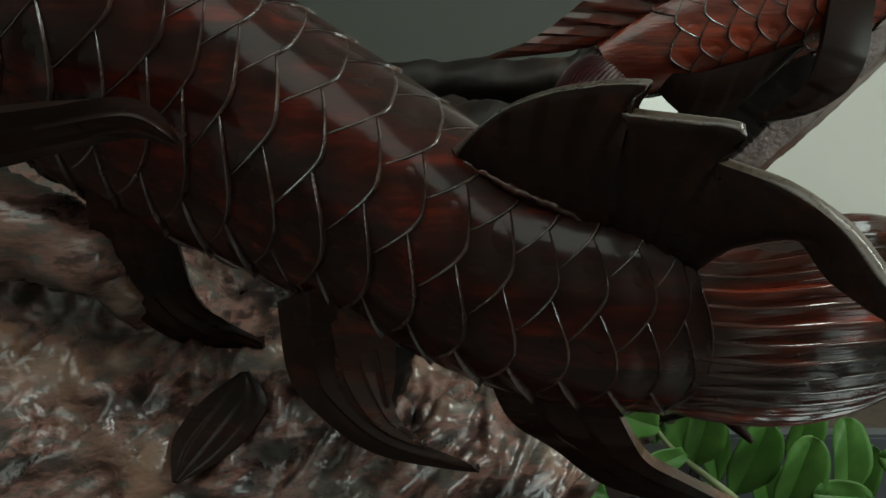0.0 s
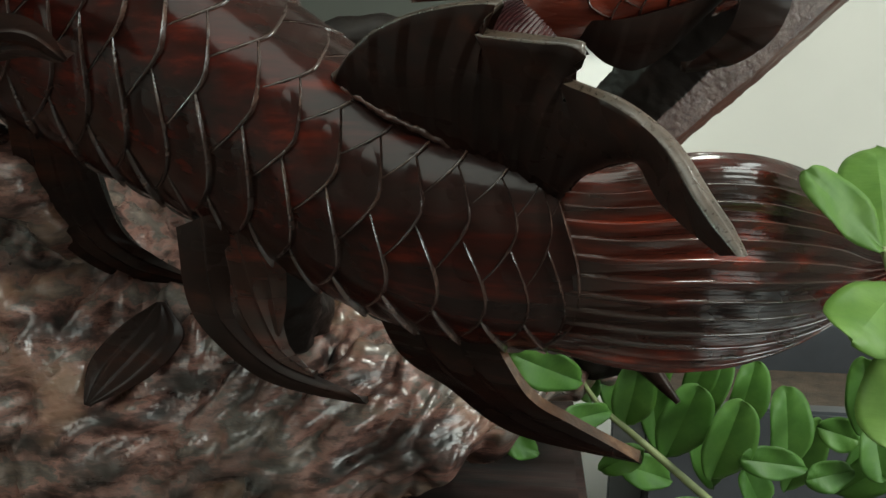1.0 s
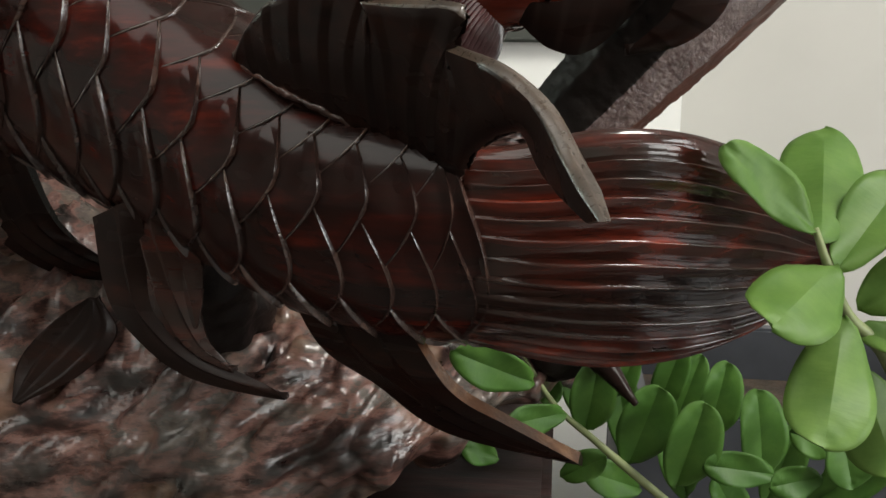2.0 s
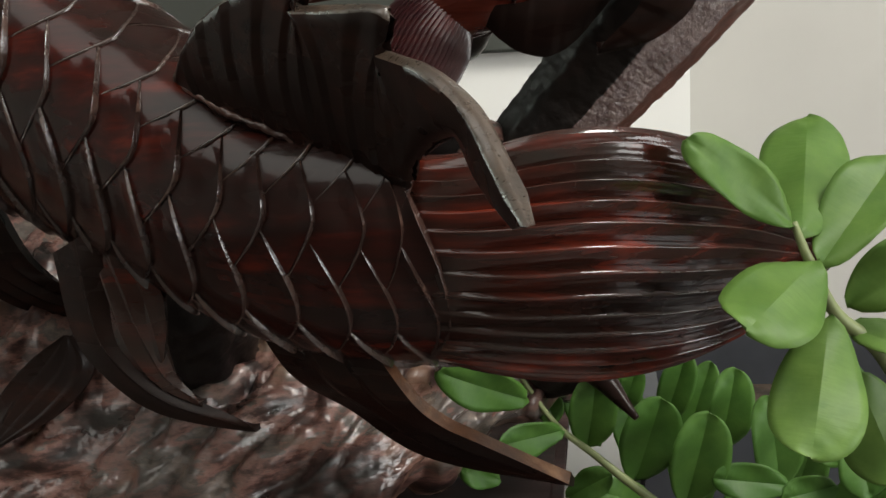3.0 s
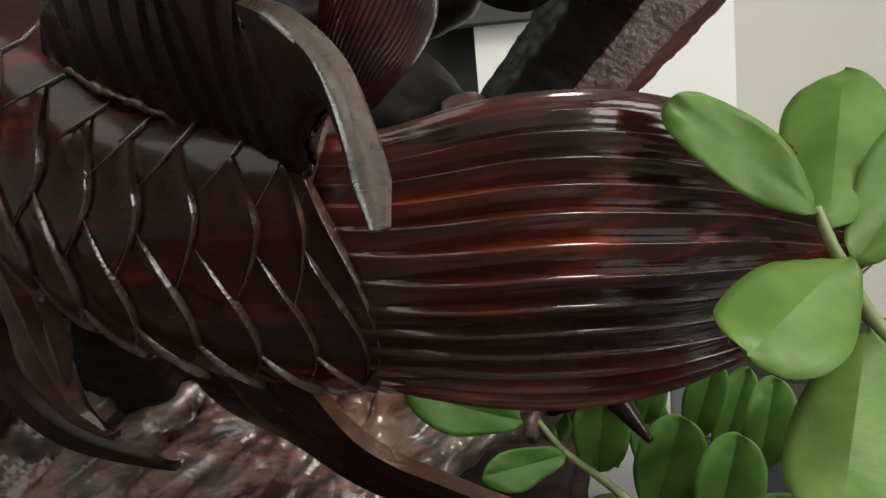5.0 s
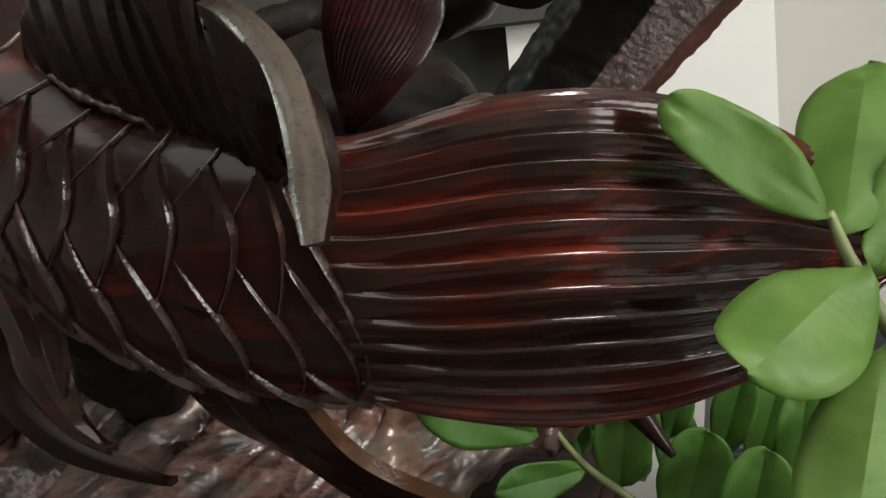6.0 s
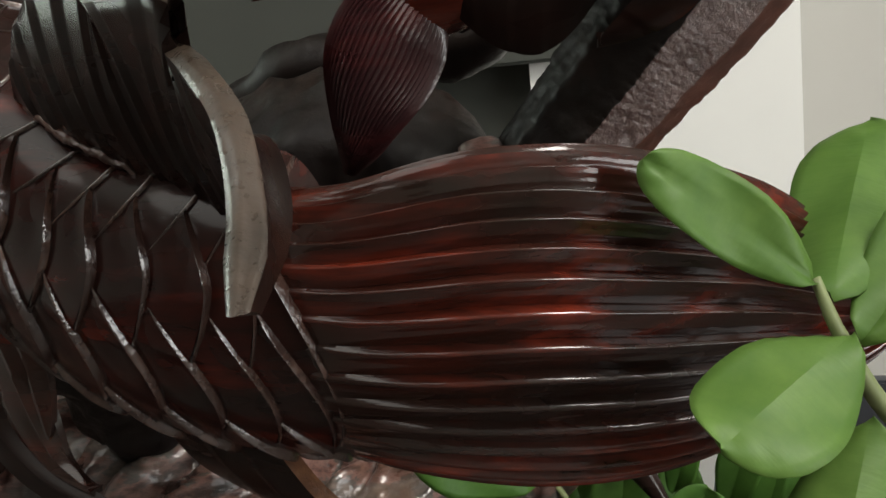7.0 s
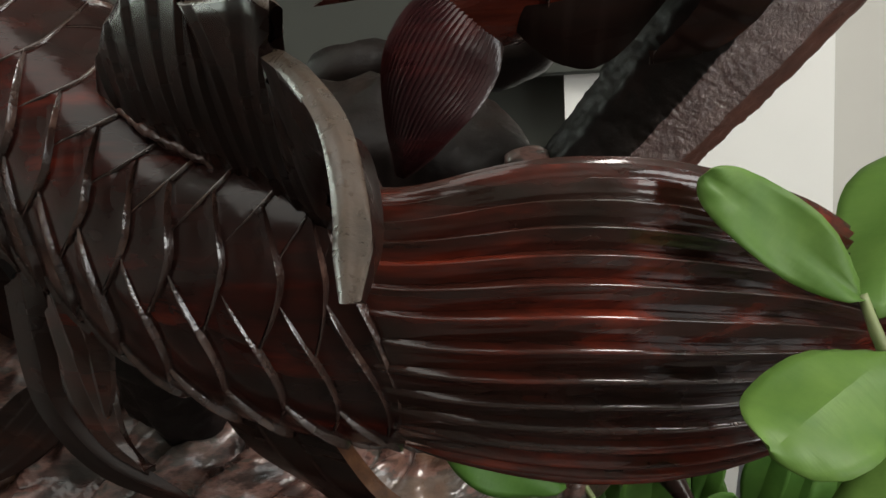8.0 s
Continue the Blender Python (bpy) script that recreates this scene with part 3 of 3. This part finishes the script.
plate(bm, [(-0.118, 0.560, 0.995), (-0.108, 0.562, 0.972), (-0.125, 0.548, 0.950), (-0.157, 0.530, 0.935)],
      [(-0.122, 0.560, 0.994), (-0.142, 0.556, 0.980), (-0.160, 0.545, 0.958), (-0.160, 0.530, 0.936)], 0.007, 40, 24, 0.0, 4, 0, 0, 0.004, lines=4, line_depth=0.003)
part("carved_leaf", bm, FIN_WOOD, root, "carved leaf with ribs")
# added dark stump: carries the fish and stands for the hollow's shade
bm = bmesh.new()
rough_tube(bm, [(-0.06, 0.62, 0.95), (-0.05, 0.58, 0.995), (-0.05, 0.55, 1.03), (-0.05, 0.53, 1.08)], [0.04, 0.03, 0.032, 0.04], 28, 40, 0.4, 26)
part("hollow_fill", bm, DARK_ROOT, root, "added dark stump under the fish, standing for the shaded hollow")
bm = bmesh.new()
rough_tube(bm, [(-0.42, 0.66, 1.10), (-0.32, 0.60, 1.085), (-0.25, 0.57, 1.078), (-0.205, 0.57, 1.06), (-0.19, 0.60, 1.02)], [0.05, 0.04, 0.03, 0.022, 0.015], 28, 50, 0.4, 24)
part("knot", bm, ROOT_WOOD, root, "pale worn knot of the root")
bm = bmesh.new()
rough_tube(bm, [(0.10, 0.68, 1.02), (0.112, 0.665, 1.06), (0.122, 0.66, 1.085), (0.118, 0.665, 1.10)], [0.022, 0.02, 0.018, 0.010], 20, 30, 0.45, 30)
part("stub", bm, ROOT_WOOD, root, "pale worn stub")
bm = bmesh.new()
rough_tube(bm, [(0.150, 0.68, 0.955), (0.180, 0.65, 0.950), (0.212, 0.62, 0.921)], [0.018, 0.012, 0.002], 14, 24, 0.1, 24)
part("spur", bm, FIN_WOOD, root, "dark pointed spur")
bm = bmesh.new()
rough_tube(bm, [(-0.12, 0.80, 1.10), (-0.05, 0.78, 1.145), (0.03, 0.77, 1.155), (0.10, 0.76, 1.16), (0.12, 0.74, 1.19)], [0.02, 0.02, 0.018, 0.015, 0.008], 20, 40, 0.5, 22)
part("twig", bm, DARK_ROOT, root)

bm = bmesh.new()
rough_tube(bm, [(-0.13, 0.92, 0.83), (-0.13, 0.92, 1.05), (-0.13, 0.92, 1.15), (-0.13, 0.92, 1.23), (-0.13, 0.92, 1.31), (-0.13, 0.92, 1.39)], [0.04, 0.045, 0.07, 0.09, 0.08, 0.03], 32, 30, 0.0)
tagged(obj("vase", bm, BLACK_GLAZE), "round black glazed vase behind the carving", "vase")

# plinth under the root
plinth = tagged(new("plinth"), "dark red-brown wooden plinth beneath the driftwood", "plinth")
part("body", box(bmesh.new(), (-0.75, 0.52, 0.0), (0.14, 1.0, 0.80), 0.01), PLINTH_WOOD, plinth, smooth=False)
part("top", box(bmesh.new(), (-0.77, 0.50, 0.80), (0.16, 1.02, 0.83), 0.008), PLINTH_WOOD, plinth, smooth=False)


# ---- plants ----
def leaf_mesh(length, width, fold, curl, wave, p=0.65, q=3.2, r=0.55):
    """A fleshy leaflet along +x with its upper face to +z."""
    bm = bmesh.new()
    nu, nv = 24, 10
    top, low = [], []
    peak = max((i / 50) ** p * (1 - (i / 50) ** q) ** r for i in range(51))
    for i in range(nu + 1):
        u = (i / nu) * (2 - i / nu) if i > nu // 2 else i / nu * 1.5
        half = width * 0.5 * u ** p * max(0.0, 1 - u ** q) ** r / peak + 0.0006
        rt, rl = [], []
        for j in range(nv + 1):
            s = j / nv * 2 - 1
            z = abs(s) * half * fold * (1 - 0.9 * u ** 5) - curl * length * (u - 0.3) ** 2 + wave * 0.004 * math.sin(u * 9 + s * 2) * abs(s) + 0.00025 * math.sin(u * 46 - abs(s) * 7)
            groove = -0.0003 * math.exp(-(s / 0.09) ** 2)
            place = Vector((u * length, s * half, z + groove))
            rt.append(place)
            rl.append(place - Vector((0, 0, 0.0009 * (1 - 0.6 * abs(s)))))
        top.append(rt)
        low.append(rl)
    a, b = sheet(bm, top), sheet(bm, low)
    for i in range(nu * 3 // 4):
        rib = bm.edges.get((a[i][nv // 2], a[i + 1][nv // 2]))
        if rib and abs(fold) > 0.22:
            rib.smooth = False
    ea = [r[0] for r in a] + a[-1][1:] + [r[-1] for r in a[-2::-1]] + a[0][-2:0:-1]
    eb = [r[0] for r in b] + b[-1][1:] + [r[-1] for r in b[-2::-1]] + b[0][-2:0:-1]
    for i in range(len(ea)):
        k = (i + 1) % len(ea)
        bm.faces.new((ea[i], ea[k], eb[k], eb[i]))
    return bm


def leaf_at(plant, base, tip, width, up, mat, fold=0.36, curl=0.12, wave=0.5, q=3.2):
    b, t = Vector(base), Vector(tip)
    x = (t - b).normalized()
    z = Vector(up)
    y = z.cross(x).normalized()
    z = x.cross(y)
    ob = part("leaf", leaf_mesh((t - b).length, width, fold, curl, wave, 0.56, q), mat, plant)
    ob.matrix_world = Matrix.Translation(b) @ Matrix((x, y, z)).transposed().to_4x4()
    return ob


def stalk(plant, points, r0, r1):
    bm = bmesh.new()
    rough_tube(bm, points, [r0, (r0 + r1) / 2, r1], 10, 30, 0.04, 60)
    part("stem", bm, STEM, plant)


plant = tagged(new("potted_plant"), "green plant with fleshy oval leaves on thick stalks in a planter", "plant")
stalk(plant, [(0.272, 0.460, 1.068), (0.278, 0.458, 1.052), (0.291, 0.465, 1.027), (0.316, 0.480, 1.001), (0.362, 0.540, 0.92), (0.40, 0.66, 0.78)], 0.0015, 0.005)
FRONT_LEAVES = [
    ((0.2725, 0.4585, 1.0670), (0.2290, 0.4440, 1.1060), 0.0215, (0.1, -1, 0.5), 0.10),
    ((0.2765, 0.4660, 1.0620), (0.2950, 0.5480, 1.1095), 0.040, (-0.1, -0.8, 0.6), -0.38),
    ((0.2810, 0.4560, 1.0530), (0.2475, 0.4135, 1.0365), 0.0385, (-0.1, -0.85, 0.6), -0.26),
    ((0.2850, 0.4500, 1.0310), (0.2700, 0.4070, 0.9870), 0.036, (-0.1, -0.9, 0.6), -0.36),
    ((0.284, 0.465, 1.048), (0.324, 0.500, 1.092), 0.031, (-0.3, -0.9, 0.5), 0.25),
    ((0.297, 0.470, 1.028), (0.326, 0.460, 1.058), 0.026, (0, -1, 0.3), 0.2),
    ((0.297, 0.470, 1.020), (0.345, 0.450, 1.008), 0.026, (0, -0.6, 0.8), 0.2),
    ((0.300, 0.470, 1.000), (0.319, 0.460, 0.952), 0.034, (0, -1, 0.3), -0.3),
]
for b, t, w, up, fold in FRONT_LEAVES:
    leaf_at(plant, b, t, w, up, LEAF, fold, 0.10, q=2.3 if fold > 0 else 3.2)
stalk(plant, [(0.136, 0.650, 0.943), (0.160, 0.645, 0.9085), (0.186, 0.643, 0.8867), (0.217, 0.640, 0.862), (0.30, 0.68, 0.78)], 0.0014, 0.0035)
BACK_LEAVES = [
    ((0.147, 0.615, 0.934), (0.101, 0.572, 0.964), 0.027), ((0.167, 0.62, 0.913), (0.13, 0.585, 0.916), 0.021),
    ((0.181, 0.650, 0.888), (0.188, 0.640, 0.940), 0.030), ((0.211, 0.645, 0.868), (0.228, 0.635, 0.928), 0.037),
    ((0.242, 0.635, 0.858), (0.256, 0.625, 0.922), 0.036), ((0.233, 0.700, 0.886), (0.248, 0.690, 0.940), 0.023),
    ((0.270, 0.700, 0.866), (0.281, 0.690, 0.928), 0.031), ((0.308, 0.680, 0.846), (0.299, 0.670, 0.916), 0.035),
    ((0.305, 0.630, 0.874), (0.258, 0.620, 0.882), 0.022), ((0.318, 0.660, 0.892), (0.346, 0.650, 0.887), 0.024),
    ((0.166, 0.660, 0.849), (0.195, 0.650, 0.871), 0.020), ((0.150, 0.680, 0.925), (0.159, 0.670, 0.898), 0.018),
    ((0.205, 0.700, 0.896), (0.215, 0.690, 0.930), 0.017), ((0.332, 0.600, 0.925), (0.341, 0.590, 0.885), 0.029),
    ((0.325, 0.600, 0.888), (0.293, 0.590, 0.883), 0.020), ((0.122, 0.660, 0.861), (0.097, 0.650, 0.872), 0.018),
    ((0.344, 0.640, 0.895), (0.331, 0.620, 0.957), 0.026),
    ((0.190, 0.700, 0.870), (0.170, 0.690, 0.925), 0.026), ((0.215, 0.700, 0.850), (0.205, 0.715, 0.915), 0.026),
    ((0.225, 0.690, 0.830), (0.185, 0.670, 0.850), 0.026), ((0.260, 0.700, 0.820), (0.240, 0.690, 0.885), 0.030),
    ((0.270, 0.690, 0.805), (0.215, 0.660, 0.815), 0.028), ((0.320, 0.720, 0.810), (0.335, 0.700, 0.880), 0.030),
    ((0.300, 0.700, 0.800), (0.275, 0.670, 0.850), 0.028), ((0.360, 0.700, 0.820), (0.370, 0.680, 0.890), 0.030),
    ((0.250, 0.730, 0.860), (0.268, 0.735, 0.920), 0.024), ((0.330, 0.640, 0.850), (0.372, 0.615, 0.900), 0.028),
]
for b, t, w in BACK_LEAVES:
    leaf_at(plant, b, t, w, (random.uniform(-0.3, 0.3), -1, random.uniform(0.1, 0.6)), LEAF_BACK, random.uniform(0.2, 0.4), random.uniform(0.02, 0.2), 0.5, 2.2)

planter = tagged(new("planter"), "dark grey square planter holding the green plant", "planter")
for lo, hi in (((0.22, 0.78, 0.0), (0.66, 0.80, 0.855)), ((0.22, 1.04, 0.0), (0.66, 1.06, 0.855)), ((0.22, 0.80, 0.0), (0.24, 1.04, 0.855)), ((0.64, 0.80, 0.0), (0.66, 1.04, 0.855))):
    part("side", box(bmesh.new(), lo, hi, 0.003), POT_GREY, planter, smooth=False)
bm = bmesh.new()
box(bm, (0.242, 0.802, 0.02), (0.638, 1.038, 0.80))
part("soil", bm, SOIL, planter, smooth=False)


# ---- the room ----
def slab(name, lo, hi, mat, label, category):
    bm = bmesh.new()
    box(bm, lo, hi)
    return tagged(obj(name, bm, mat, False), label, category, kind="structure")


def wall_with_hole(name, lo, hi, a, b, axis, mat, label):
    """A wall from lo to hi with an opening from a to b along the axis (0: x, 1: y) and between the heights in a and b."""
    bm = bmesh.new()
    def piece(u0, u1, z0, z1):
        l, h = list(lo), list(hi)
        l[axis], h[axis], l[2], h[2] = u0, u1, z0, z1
        box(bm, l, h)
    piece(lo[axis], a[0], lo[2], hi[2])
    piece(b[0], hi[axis], lo[2], hi[2])
    piece(a[0], b[0], lo[2], a[1])
    piece(a[0], b[0], b[1], hi[2])
    return tagged(obj(name, bm, mat, False), label, "wall", kind="structure")


slab("floor", (-2.5, -2.5, -0.1), (3.0, 1.6, 0.0), FLOOR_TILE, "dark polished tile floor", "floor")
slab("ceiling", (-2.5, -2.5, 2.7), (3.0, 1.6, 2.8), WHITE_PAINT, "white painted ceiling", "ceiling")
slab("wall_north", (-2.5, 1.30, 0.0), (3.0, 1.42, 2.7), WALL_PAINT, "pale stained plaster wall behind the carving", "wall")
slab("column", (0.03, 1.183, 0.0), (0.296, 1.299, 2.7), WHITE_PAINT, "white painted column against the wall", "column")
slab("wall_panel", (-2.3, 1.22, 0.0), (0.028, 1.299, 2.7), DARK_PAINT, "dark grey-green painted wall panel", "wall panel")
wall_with_hole("wall_east", (3.0, -2.5, 0.0), (3.1, 1.42, 2.7), (-1.55, 0.70), (0.15, 2.0), 1, GREY_PAINT, "grey painted side wall with a window opening")
wall_with_hole("wall_west", (-2.5, -2.5, 0.0), (-2.4, 1.30, 2.7), (0.75, 1.0), (1.27, 2.5), 1, GREY_PAINT, "grey painted wall with a garden window")
slab("wall_south", (-2.5, -2.6, 0.0), (3.0, -2.5, 2.7), TAUPE_PAINT, "taupe painted wall", "wall")
slab("backdrop", (-3.6, -1.0, 0.0), (-3.55, 3.0, 3.5), GARDEN, "glowing backdrop of garden greenery outside the window", "backdrop")
bm = bmesh.new()
box(bm, (-1.0, 1.165, 1.15), (0.215, 1.182, 1.95), 0.003)
board = tagged(new("notice_board"), "dark grey-green board hung on the white column", "board")
part("panel", bm, DARK_PAINT, board, smooth=False)
